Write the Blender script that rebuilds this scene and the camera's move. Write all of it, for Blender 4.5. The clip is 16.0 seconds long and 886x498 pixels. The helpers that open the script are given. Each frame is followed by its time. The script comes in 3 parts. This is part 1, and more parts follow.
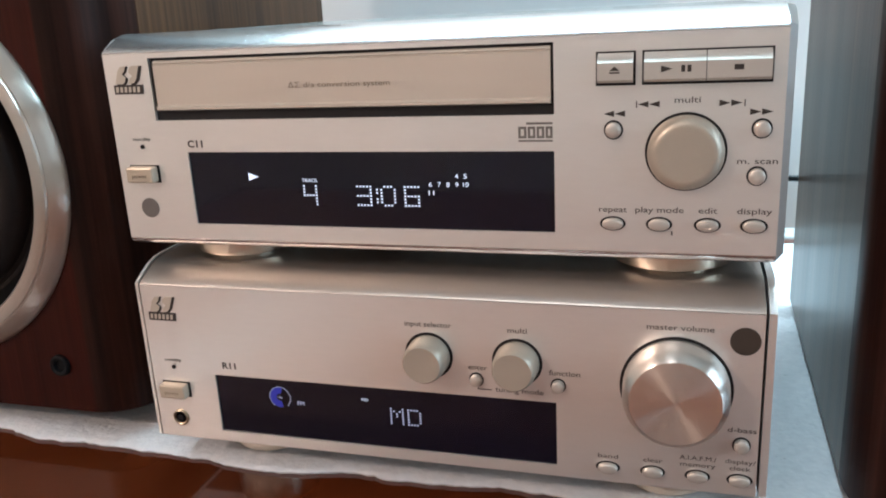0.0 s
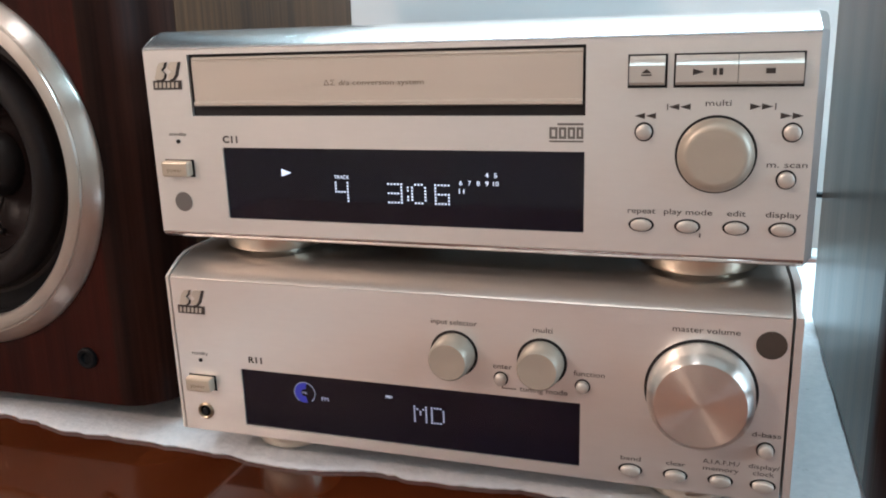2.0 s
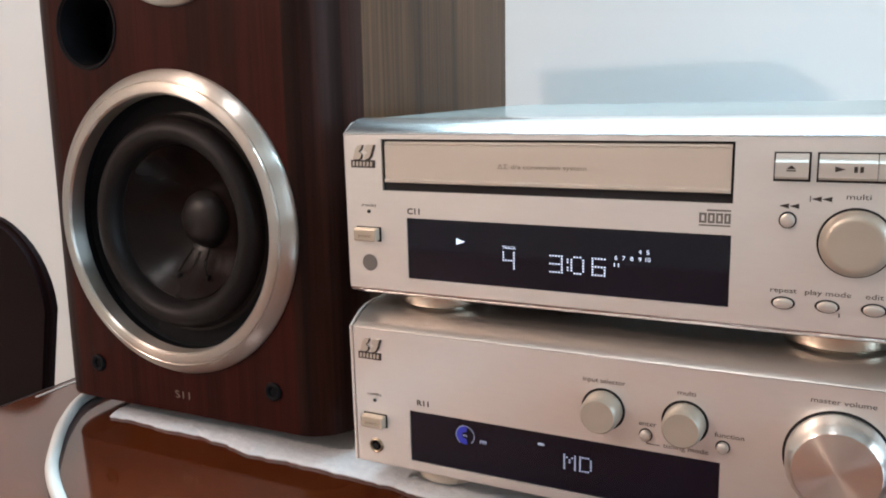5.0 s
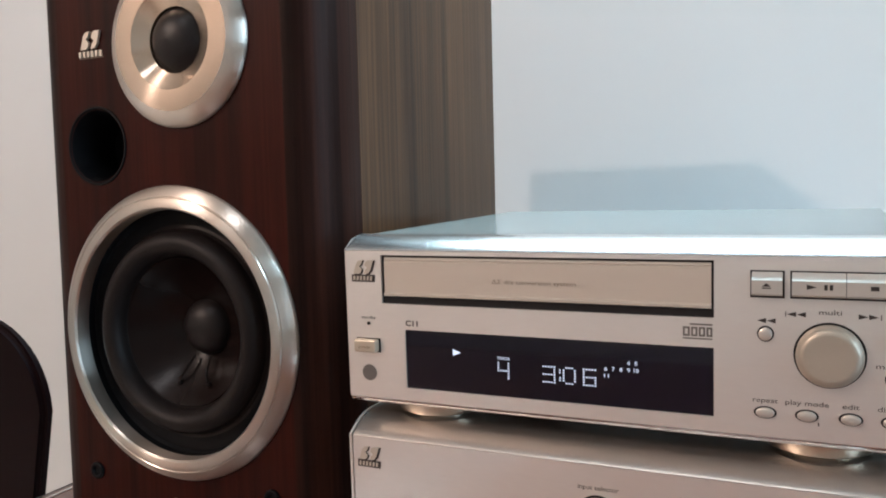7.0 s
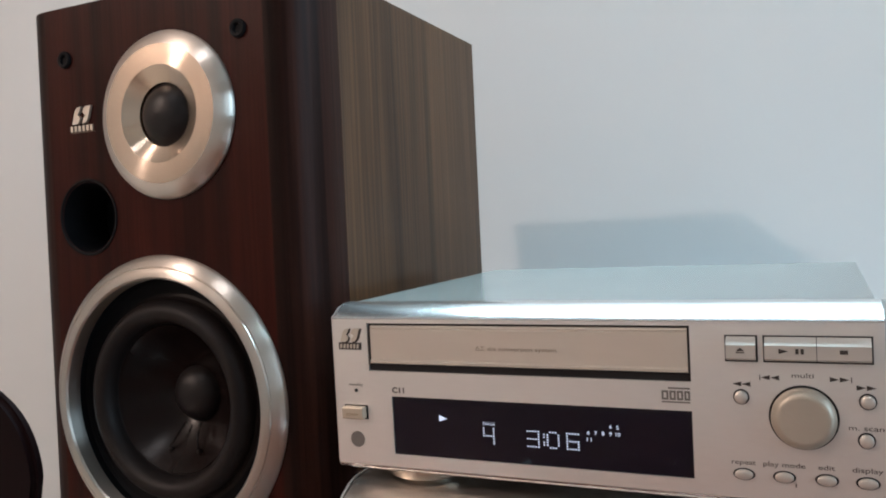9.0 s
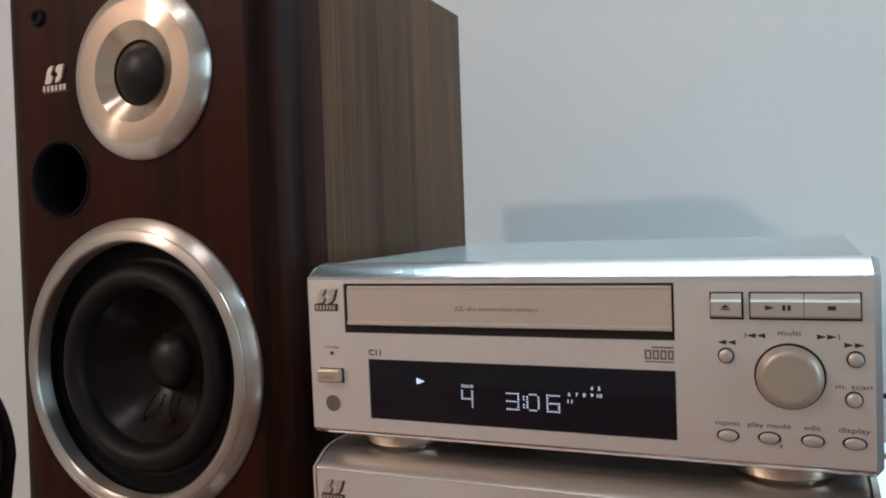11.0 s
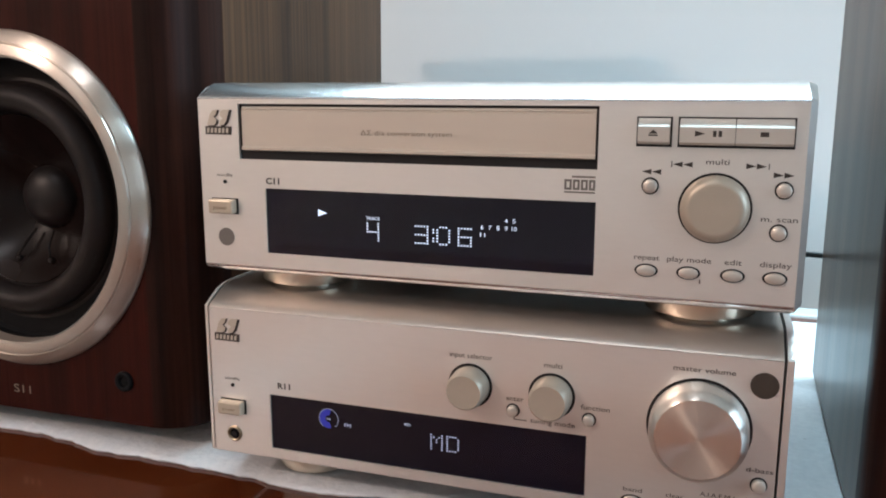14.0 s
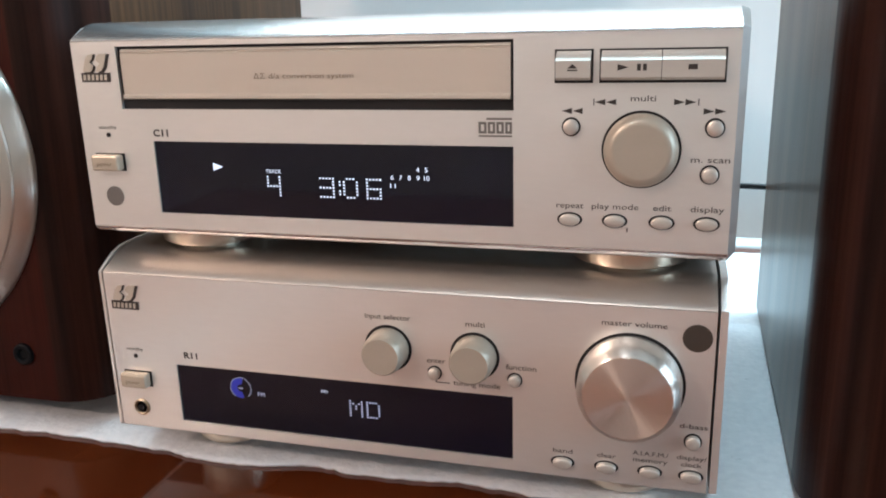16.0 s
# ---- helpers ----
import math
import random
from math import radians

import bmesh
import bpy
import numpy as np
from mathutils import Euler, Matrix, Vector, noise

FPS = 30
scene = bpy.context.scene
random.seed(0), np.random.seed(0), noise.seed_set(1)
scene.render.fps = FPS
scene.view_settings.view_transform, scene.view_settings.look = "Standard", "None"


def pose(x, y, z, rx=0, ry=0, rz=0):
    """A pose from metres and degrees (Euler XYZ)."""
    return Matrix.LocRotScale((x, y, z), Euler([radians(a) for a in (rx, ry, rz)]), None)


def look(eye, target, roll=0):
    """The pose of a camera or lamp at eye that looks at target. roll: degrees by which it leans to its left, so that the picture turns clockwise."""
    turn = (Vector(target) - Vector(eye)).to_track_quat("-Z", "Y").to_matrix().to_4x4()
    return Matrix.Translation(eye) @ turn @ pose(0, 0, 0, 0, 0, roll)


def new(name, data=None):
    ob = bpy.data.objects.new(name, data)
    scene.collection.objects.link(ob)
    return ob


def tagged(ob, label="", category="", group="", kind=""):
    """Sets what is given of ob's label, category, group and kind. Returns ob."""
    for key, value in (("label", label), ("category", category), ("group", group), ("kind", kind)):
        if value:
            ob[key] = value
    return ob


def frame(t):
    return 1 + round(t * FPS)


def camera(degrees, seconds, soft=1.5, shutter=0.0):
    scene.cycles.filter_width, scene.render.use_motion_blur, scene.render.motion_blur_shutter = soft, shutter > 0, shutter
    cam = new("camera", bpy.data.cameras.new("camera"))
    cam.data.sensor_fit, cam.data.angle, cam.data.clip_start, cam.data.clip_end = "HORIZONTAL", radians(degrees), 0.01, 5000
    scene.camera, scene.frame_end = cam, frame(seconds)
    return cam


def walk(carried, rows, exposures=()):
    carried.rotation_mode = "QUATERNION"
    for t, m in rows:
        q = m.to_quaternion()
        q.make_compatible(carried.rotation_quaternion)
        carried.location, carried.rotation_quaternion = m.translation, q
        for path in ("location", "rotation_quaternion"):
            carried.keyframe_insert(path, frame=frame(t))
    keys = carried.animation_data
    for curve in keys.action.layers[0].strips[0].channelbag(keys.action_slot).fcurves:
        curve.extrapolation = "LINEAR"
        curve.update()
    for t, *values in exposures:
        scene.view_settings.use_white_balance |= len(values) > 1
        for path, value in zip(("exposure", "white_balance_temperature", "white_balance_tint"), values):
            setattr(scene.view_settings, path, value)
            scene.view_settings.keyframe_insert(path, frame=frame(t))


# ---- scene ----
cam = camera(56.65, 16.0, soft=1.9)
PATH = [
    (0.0, (0.07543, -0.23534, 0.16242), (-0.20320, 0.68319, -0.11804), -3.059),
    (0.5, (0.07416, -0.23696, 0.15971), (-0.20518, 0.68291, -0.11562), -2.849),
    (1.0, (0.07420, -0.23775, 0.15822), (-0.20365, 0.68500, -0.10888), -2.491),
    (1.5, (0.07390, -0.23889, 0.15782), (-0.21001, 0.68342, -0.10437), -2.281),
    (2.0, (0.07233, -0.24147, 0.15648), (-0.22382, 0.67899, -0.09857), -1.850),
    (2.5, (0.07166, -0.24606, 0.15535), (-0.24914, 0.66871, -0.09018), -1.495),
    (3.0, (0.07058, -0.24994, 0.15498), (-0.26656, 0.66011, -0.08615), -1.179),
    (3.5, (0.07044, -0.25376, 0.15593), (-0.28970, 0.64783, -0.08372), -1.105),
    (4.0, (0.06949, -0.26717, 0.16057), (-0.32837, 0.62044, -0.07151), -1.057),
    (4.5, (0.07030, -0.27474, 0.16515), (-0.34960, 0.60614, -0.05335), -0.947),
    (5.0, (0.07239, -0.27932, 0.17202), (-0.36434, 0.59873, -0.02365), -1.466),
    (5.5, (0.07240, -0.28740, 0.17480), (-0.36202, 0.59855, 0.01240), -0.976),
    (6.0, (0.07320, -0.28970, 0.17820), (-0.36209, 0.59998, 0.04040), -1.221),
    (6.5, (0.07420, -0.29160, 0.18110), (-0.35759, 0.60309, 0.06670), -1.483),
    (7.0, (0.07590, -0.29380, 0.18490), (-0.35151, 0.60552, 0.09250), -1.848),
    (7.5, (0.07920, -0.29259, 0.19223), (-0.35192, 0.60631, 0.11405), -3.137),
    (8.0, (0.08295, -0.29461, 0.19734), (-0.34961, 0.60489, 0.13578), -3.711),
    (8.5, (0.08280, -0.29970, 0.19580), (-0.33869, 0.60597, 0.14990), -3.024),
    (9.0, (0.08320, -0.29930, 0.19540), (-0.33572, 0.60783, 0.15520), -3.041),
    (9.5, (0.08340, -0.29860, 0.19440), (-0.33300, 0.60981, 0.15700), -2.983),
    (10.0, (0.08350, -0.29770, 0.19250), (-0.32998, 0.61207, 0.15570), -2.834),
    (10.5, (0.08345, -0.29117, 0.18681), (-0.33165, 0.61800, 0.15365), -3.089),
    (11.0, (0.08214, -0.29001, 0.17908), (-0.32424, 0.62266, 0.13557), -2.339),
    (11.5, (0.08420, -0.28487, 0.17714), (-0.32111, 0.62568, 0.09576), -2.096),
    (12.0, (0.08505, -0.28181, 0.17315), (-0.31432, 0.63010, 0.07861), -1.839),
    (12.5, (0.08355, -0.28067, 0.17008), (-0.30313, 0.63541, 0.06386), -1.452),
    (13.0, (0.07941, -0.27904, 0.16543), (-0.28372, 0.64450, 0.04205), -0.931),
    (13.5, (0.07635, -0.27307, 0.15963), (-0.26246, 0.65400, -0.00086), -0.243),
    (14.0, (0.07668, -0.26555, 0.15643), (-0.23727, 0.66500, -0.03205), 0.048),
    (14.5, (0.07794, -0.26001, 0.15433), (-0.21726, 0.67282, -0.05227), 0.154),
    (15.0, (0.07819, -0.25602, 0.15376), (-0.19887, 0.67653, -0.07772), 0.223),
    (15.5, (0.08201, -0.24880, 0.15579), (-0.19304, 0.68030, -0.09145), -0.085),
    (16.0, (0.08433, -0.23698, 0.15778), (-0.17923, 0.68934, -0.11144), -1.517),
]
EXPOSURE = [(0, 0.38), (2, 0.38), (4, 0.44), (5, 0.53), (7.5, 0.18), (8, 0.11), (10.5, -0.13), (11, -0.18), (12.5, -0.03), (13.5, 0.2), (14.5, 0.35), (16, 0.45)]
walk(cam, [(t, look(eye, target, roll)) for t, eye, target, roll in PATH], [(t, stops, 5700, 10) for t, stops in EXPOSURE])

# ---- light ----
world = bpy.data.worlds.new("world")
scene.world = world
world.use_nodes = True
world.node_tree.nodes["Background"].inputs[0].default_value = (0.55, 0.65, 0.8, 1)
world.node_tree.nodes["Background"].inputs[1].default_value = 0.3


def lamp(name, kind, m, energy, colour, **settings):
    data = bpy.data.lights.new(name, kind)
    data.energy, data.color = energy, colour
    if kind == "AREA":
        data.shape, data.size, data.size_y = "RECTANGLE", settings["size"], settings["size_y"]
    else:
        data.shadow_soft_size = settings["radius"]
    ob = new(name, data)
    ob.matrix_world = m
    return ob


# the cool tube on the wall over the table, the warm lamp high on the left across the room, a weak ceiling lamp, the window on the right
lamp("tube_light", "AREA", look((0.42, 0.40, 1.32), (0.40, 0.10, 0.2)), 58, (0.70, 0.94, 0.97), size=1.9, size_y=0.10)
lamp("warm_lamp", "POINT", pose(-1.94, -2.25, 1.82), 110, (1.0, 0.72, 0.54), radius=0.05)
lamp("ceiling_light", "AREA", look((-0.25, -1.25, 1.86), (-0.25, -1.2501, 0)), 5, (1.0, 0.88, 0.78), size=0.35, size_y=0.35)
lamp("window_light", "AREA", look((2.15, -0.6, 0.75), (0, -0.6, 0.55)), 20, (0.72, 0.92, 0.97), size=1.3, size_y=1.1)


# ---- materials ----
def material(name, colour, rough=0.5, metal=0.0, second=None, scale=(60, 60, 60), amount=0.5, bump=0.0, bump_scale=None, rough_var=0.08,
             coat=0.0, specular=0.5, emit=None, fine=None):
    m = bpy.data.materials.new(name)
    m.use_nodes = True
    n, link = m.node_tree.nodes, m.node_tree.links.new
    b = n["Principled BSDF"]
    b.inputs["Roughness"].default_value, b.inputs["Metallic"].default_value = rough, metal
    b.inputs["Specular IOR Level"].default_value = specular
    b.inputs["Coat Weight"].default_value, b.inputs["Coat Roughness"].default_value = coat, 0.06
    b.inputs["Base Color"].default_value = (*colour, 1)
    if emit:
        b.inputs["Emission Color"].default_value, b.inputs["Emission Strength"].default_value = (*emit[0], 1), emit[1]
    if second is None:
        return m
    place = n.new("ShaderNodeTexCoord")

    def grain(s, detail):
        mapping = n.new("ShaderNodeMapping")
        mapping.inputs["Scale"].default_value = s
        link(place.outputs["Object"], mapping.inputs["Vector"])
        noise_node = n.new("ShaderNodeTexNoise")
        noise_node.inputs["Scale"].default_value, noise_node.inputs["Detail"].default_value = 1.0, detail
        link(mapping.outputs["Vector"], noise_node.inputs["Vector"])
        return noise_node.outputs["Fac"]

    first = grain(scale, 5)
    ramp = n.new("ShaderNodeMapRange")
    ramp.inputs["From Min"].default_value, ramp.inputs["From Max"].default_value = 0.5 - 0.25 / max(amount, 0.01), 0.5 + 0.25 / max(amount, 0.01)
    link(first, ramp.inputs["Value"])
    mix = n.new("ShaderNodeMix")
    mix.data_type = "RGBA"
    mix.inputs["A"].default_value, mix.inputs["B"].default_value = (*colour, 1), (*second, 1)
    link(ramp.outputs["Result"], mix.inputs["Factor"])
    out = mix.outputs["Result"]
    if fine:
        wide = n.new("ShaderNodeMapRange")
        wide.inputs["From Min"].default_value, wide.inputs["From Max"].default_value = 0.3, 0.7
        wide.inputs["To Min"].default_value, wide.inputs["To Max"].default_value = fine[1], 1.0
        link(grain(fine[0], 3), wide.inputs["Value"])
        times = n.new("ShaderNodeVectorMath")
        times.operation = "SCALE"
        link(out, times.inputs[0])
        link(wide.outputs["Result"], times.inputs["Scale"])
        out = times.outputs["Vector"]
    link(out, b.inputs["Base Color"])
    vary = n.new("ShaderNodeMapRange")
    vary.inputs["To Min"].default_value, vary.inputs["To Max"].default_value = max(rough - rough_var, 0.02), min(rough + rough_var, 1)
    link(grain([s * 0.37 for s in scale], 4), vary.inputs["Value"])
    link(vary.outputs["Result"], b.inputs["Roughness"])
    if bump:
        relief = n.new("ShaderNodeBump")
        relief.inputs["Strength"].default_value, relief.inputs["Distance"].default_value = bump, 0.001
        link(grain(bump_scale or scale, 4), relief.inputs["Height"])
        link(relief.outputs["Normal"], b.inputs["Normal"])
    return m


def spun(name, colour, rough, axis="Y", strength=0.8):
    """Turned metal whose fine rings run round the axis."""
    m = material(name, colour, rough, 1.0)
    n, link = m.node_tree.nodes, m.node_tree.links.new
    b = n["Principled BSDF"]
    tangent = n.new("ShaderNodeTangent")
    tangent.direction_type, tangent.axis = "RADIAL", axis
    b.inputs["Anisotropic"].default_value, b.inputs["Anisotropic Rotation"].default_value = strength, 0.25
    link(tangent.outputs["Tangent"], b.inputs["Tangent"])
    return m


SILVER = material("satin_champagne_aluminium", (0.825, 0.80, 0.772), 0.33, 0.75, (0.87, 0.845, 0.817), (160, 160, 700), 0.5, 0.03, (1800, 1800, 2600), 0.09)
SILVER_TOP = material("brushed_silver_aluminium", (0.82, 0.81, 0.80), 0.22, 0.97, (0.86, 0.85, 0.84), (9, 900, 900), 0.6, 0.06, (25, 3200, 3200), 0.08)
# the front's metal toned down for the shade under the player
SHADED_TOP = material("brushed_shaded_aluminium", (0.60, 0.555, 0.51), 0.33, 0.9, (0.64, 0.595, 0.55), (6, 500, 500), 0.4, 0.03, (25, 3000, 3000), 0.04)
TRAY = material("champagne_gold_plastic", (0.57, 0.50, 0.425), 0.42, 0.35, (0.60, 0.53, 0.45), (30, 60, 300), 0.5, 0.03, (200, 200, 900), 0.05)
POWER = material("dull_gold_plastic", (0.50, 0.42, 0.32), 0.40, 0.35, (0.53, 0.45, 0.35), (60, 60, 300), 0.5, 0.0, None, 0.05)
KNOB = material("champagne_gold_metal", (0.45, 0.395, 0.32), 0.40, 0.45, (0.48, 0.425, 0.35), (80, 80, 300), 0.5, 0.03, (400, 400, 900), 0.06)
BUTTON = material("satin_button", (0.60, 0.56, 0.51), 0.38, 0.6, (0.64, 0.60, 0.55), (90, 90, 300), 0.5, 0.0, None, 0.05)
SPUN = spun("spun_aluminium", (0.86, 0.82, 0.77), 0.30, strength=0.9)
COPPERY = spun("spun_coppery_aluminium", (0.64, 0.53, 0.43), 0.20, strength=1.0)
RING = spun("spun_steel_ring", (0.63, 0.585, 0.535), 0.31, strength=0.95)
FOOT = spun("turned_gold_foot", (0.80, 0.72, 0.61), 0.34, "Z", 0.4)
BLACK = material("black_plastic", (0.009, 0.008, 0.009), 0.45, 0, (0.014, 0.012, 0.013), (200, 200, 200), 0.5, specular=0.28)
PORT = material("matt_black_port", (0.004, 0.004, 0.005), 0.6, 0, (0.006, 0.006, 0.007), (200, 200, 200), 0.5, specular=0.12)
GLASS = material("dark_display_window", (0.004, 0.004, 0.010), 0.05, 0, (0.006, 0.005, 0.013), (20, 20, 20), 0.5, specular=0.35, rough_var=0.02)
CASE = material("grey_painted_steel", (0.21, 0.225, 0.215), 0.18, 0.1, (0.24, 0.255, 0.245), (40, 40, 40), 0.4, 0.0, None, 0.03, specular=0.7)
INK = material("grey_brown_print", (0.032, 0.024, 0.020), 0.6)
DARK_INK = material("dark_badge", (0.05, 0.038, 0.033), 0.4, 0.2)
PALE_BADGE = material("pale_badge", (0.62, 0.56, 0.48), 0.35, 0.6)
PALE_INK = material("pale_grey_print", (0.16, 0.145, 0.13), 0.5, 0.2)
BRONZE = material("dull_bronze_print", (0.24, 0.19, 0.14), 0.45, 0.4)
SENSOR = material("grey_sensor_window", (0.13, 0.115, 0.105), 0.35, 0.0, (0.16, 0.14, 0.125), (400, 400, 400), 0.5)
DARK_SENSOR = material("brown_sensor_window", (0.045, 0.036, 0.030), 0.22, 0.0, (0.055, 0.045, 0.037), (400, 400, 400), 0.5)
GOLD = material("dull_bronze_socket", (0.46, 0.37, 0.27), 0.3, 1.0)
GLOW = material("display_glow", (0.5, 0.55, 0.6), 0.5, emit=((0.80, 0.86, 1.0), 0.68))
DIM_GLOW = material("faint_display_glow", (0.3, 0.3, 0.4), 0.5, emit=((0.70, 0.74, 0.95), 0.36))
BLUE_GLOW = material("blue_display_glow", (0.02, 0.02, 0.2), 0.5, emit=((0.05, 0.06, 0.60), 0.18))
BAFFLE = material("dark_red_rosewood_veneer", (0.052, 0.0090, 0.0054), 0.34, 0, (0.017, 0.0040, 0.0028), (75, 75, 2.2), 1.15, 0.10, (500, 500, 12), 0.06, specular=0.09, fine=((620, 620, 14), 0.6))
WALNUT = material("walnut_vinyl_wrap", (0.112, 0.052, 0.0245), 0.30, 0, (0.035, 0.0165, 0.0092), (7, 62, 1.6), 1.3, 0.08, (20, 600, 10), 0.06, specular=0.14, fine=((9, 420, 7), 0.48))
# veneer darkened in colour for the shade on the rounded edges
CORNER = material("shade_darkened_veneer", (0.042, 0.0140, 0.0090), 0.40, 0, (0.013, 0.0052, 0.0040), (110, 110, 1.8), 1.3, 0.10, (500, 500, 12), 0.06, specular=0.09, fine=((520, 520, 9), 0.5))
RUBBER = material("black_rubber", (0.0095, 0.0070, 0.0066), 0.48, 0, (0.0145, 0.0105, 0.0098), (150, 150, 150), 0.5, 0.1, (900, 900, 900), 0.08, specular=0.16)
CONE = material("dark_glossy_cone", (0.0050, 0.0036, 0.0036), 0.25, 0, (0.011, 0.0058, 0.0050), (30, 30, 30), 0.8, 0.06, (160, 160, 160), 0.08, specular=0.17)
DOME = material("soft_black_dome", (0.008, 0.0065, 0.0065), 0.40, 0, (0.016, 0.012, 0.012), (200, 200, 200), 0.5, specular=0.25)
TABLETOP = material("polished_brown_table_glass", (0.112, 0.0235, 0.0055), 0.19, 0, (0.062, 0.0125, 0.0032), (11, 11, 11), 0.9, 0.004, (60, 60, 60), 0.03, specular=0.0, coat=1.0)
TABLETOP.node_tree.nodes["Principled BSDF"].inputs["Coat IOR"].default_value = 1.95
TABLETOP.node_tree.nodes["Principled BSDF"].inputs["Coat Roughness"].default_value = 0.085
# pale colour carries the highlight and wall reflection of the glass edge
EDGE_HIGHLIGHT = material("painted_glass_edge_highlight", (0.55, 0.57, 0.56), 0.12, 0, (0.62, 0.63, 0.62), (12, 12, 12), 0.5, coat=0.5)
TABLE_LEG = material("brushed_steel_leg", (0.5, 0.5, 0.5), 0.35, 1.0)
FOAM = material("white_foam_sheet", (0.66, 0.68, 0.71), 0.36, 0, (0.80, 0.81, 0.83), (300, 300, 300), 0.9, 0.65, (380, 380, 380), 0.2, coat=0.5)
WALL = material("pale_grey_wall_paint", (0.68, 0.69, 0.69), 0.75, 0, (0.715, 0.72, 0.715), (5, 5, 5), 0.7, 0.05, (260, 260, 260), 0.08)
# ceiling and outer walls are unseen; darkened colours hold down the bounced light
CEILING = material("low_bounce_ceiling_paint", (0.50, 0.50, 0.49), 0.85, 0, (0.54, 0.54, 0.53), (4, 4, 4), 0.6)
PAINT = material("low_bounce_wall_paint", (0.40, 0.37, 0.34), 0.8, 0, (0.44, 0.41, 0.38), (4, 4, 4), 0.6)
FLOOR = material("pale_floor_tile", (0.50, 0.45, 0.40), 0.3, 0, (0.56, 0.51, 0.45), (3, 20, 3), 0.7)
CHAIR = material("very_dark_maroon_lacquer", (0.0065, 0.0020, 0.0026), 0.45, 0, (0.009, 0.003, 0.0034), (15, 15, 60), 0.6, specular=0.06)
WHITE_CABLE = material("white_cable_sheath", (0.74, 0.73, 0.70), 0.4, 0, (0.66, 0.65, 0.62), (60, 60, 60), 0.6)
BLACK_CABLE = material("black_cable_sheath", (0.012, 0.012, 0.013), 0.45, 0, (0.02, 0.02, 0.02), (90, 90, 90), 0.5)

# ---- builders ----
BASE = {}


def thing(name, at, label, category, group="", kind="", m=None):
    """A top-level thing: an empty at its base. Parts are given in world places unless m is given."""
    ob = new(name)
    ob.empty_display_size = 0.02
    ob.matrix_world = m if m is not None else Matrix.Translation(at)
    BASE[ob] = Vector((0, 0, 0)) if m is not None else Vector(at)
    return tagged(ob, label, category, group, kind)


def part(name, bm, material_, parent=None, label="", smooth=True, centre=None):
    """One mesh object under a thing or part; centre moves its own origin there."""
    shift = BASE.get(parent, Vector((0, 0, 0)))
    mid = Vector(centre) if centre is not None else None
    bm.transform(Matrix.Translation(-(mid if mid is not None else shift)))
    bm.normal_update()
    me = bpy.data.meshes.new(name)
    bm.to_mesh(me)
    bm.free()
    me.materials.append(material_)
    if smooth:
        for p in me.polygons:
            p.use_smooth = True
        me.set_sharp_from_angle(angle=radians(32))
    ob = new(name, me)
    BASE[ob] = mid if mid is not None else shift
    if mid is not None:
        ob.location = mid - shift
    if parent is not None:
        ob.parent = parent
    if label:
        ob["label"] = label
    return ob


def box(x0, x1, y0, y1, z0, z1, bevel=0.0, segments=2, bm=None):
    own = bmesh.new()
    bmesh.ops.create_cube(own, size=1, matrix=Matrix.Translation(((x0 + x1) / 2, (y0 + y1) / 2, (z0 + z1) / 2)) @ Matrix.Diagonal((x1 - x0, y1 - y0, z1 - z0, 1)))
    if bevel:
        bmesh.ops.bevel(own, geom=own.edges[:], offset=bevel, segments=segments, profile=0.5, affect="EDGES")
    if bm is None:
        return own
    me = bpy.data.meshes.new("tmp")
    own.to_mesh(me)
    own.free()
    bm.from_mesh(me)
    bpy.data.meshes.remove(me)
    return bm


def lathe(profile, centre, axis="y", steps=64, squash=1.0, capped=True):
    """Turns (radius, along) pairs round an axis through centre; squash narrows the upright radius."""
    bm = bmesh.new()
    rings = []
    for r, a in profile:
        ring = []
        for i in range(steps):
            w = 2 * math.pi * i / steps
            if axis == "y":
                p = (centre[0] + r * math.cos(w), centre[1] + a, centre[2] + squash * r * math.sin(w))
            else:
                p = (centre[0] + r * math.cos(w), centre[1] + r * math.sin(w), centre[2] + a)
            ring.append(bm.verts.new(p))
        rings.append(ring)
    for lower, upper in zip(rings, rings[1:]):
        for i in range(steps):
            bm.faces.new((lower[i], lower[(i + 1) % steps], upper[(i + 1) % steps], upper[i]))
    for ring in (rings[0], rings[-1]) if capped else ():
        if (ring[0].co - ring[steps // 2].co).length > 1e-6:
            bm.faces.new(ring)
    bmesh.ops.remove_doubles(bm, verts=bm.verts[:], dist=1e-7)
    bmesh.ops.recalc_face_normals(bm, faces=bm.faces[:])
    return bm


def extrude_x(profile, x0, x1, closed=True):
    """Runs a (y, z) outline along x."""
    bm = bmesh.new()
    a = [bm.verts.new((x0, y, z)) for y, z in profile]
    b = [bm.verts.new((x1, y, z)) for y, z in profile]
    k = len(profile)
    for i in range(k if closed else k - 1):
        bm.faces.new((a[i], a[(i + 1) % k], b[(i + 1) % k], b[i]))
    if closed:
        bm.faces.new(a)
        bm.faces.new(b)
    bmesh.ops.recalc_face_normals(bm, faces=bm.faces[:])
    return bm


def plate(outline, y0, y1):
    """A plate from an (x, z) outline, from y0 to y1."""
    bm = bmesh.new()
    a = [bm.verts.new((x, y0, z)) for x, z in outline]
    b = [bm.verts.new((x, y1, z)) for x, z in outline]
    k = len(outline)
    for i in range(k):
        bm.faces.new((a[i], a[(i + 1) % k], b[(i + 1) % k], b[i]))
    bm.faces.new(a)
    bm.faces.new(b)
    bmesh.ops.recalc_face_normals(bm, faces=bm.faces[:])
    return bm


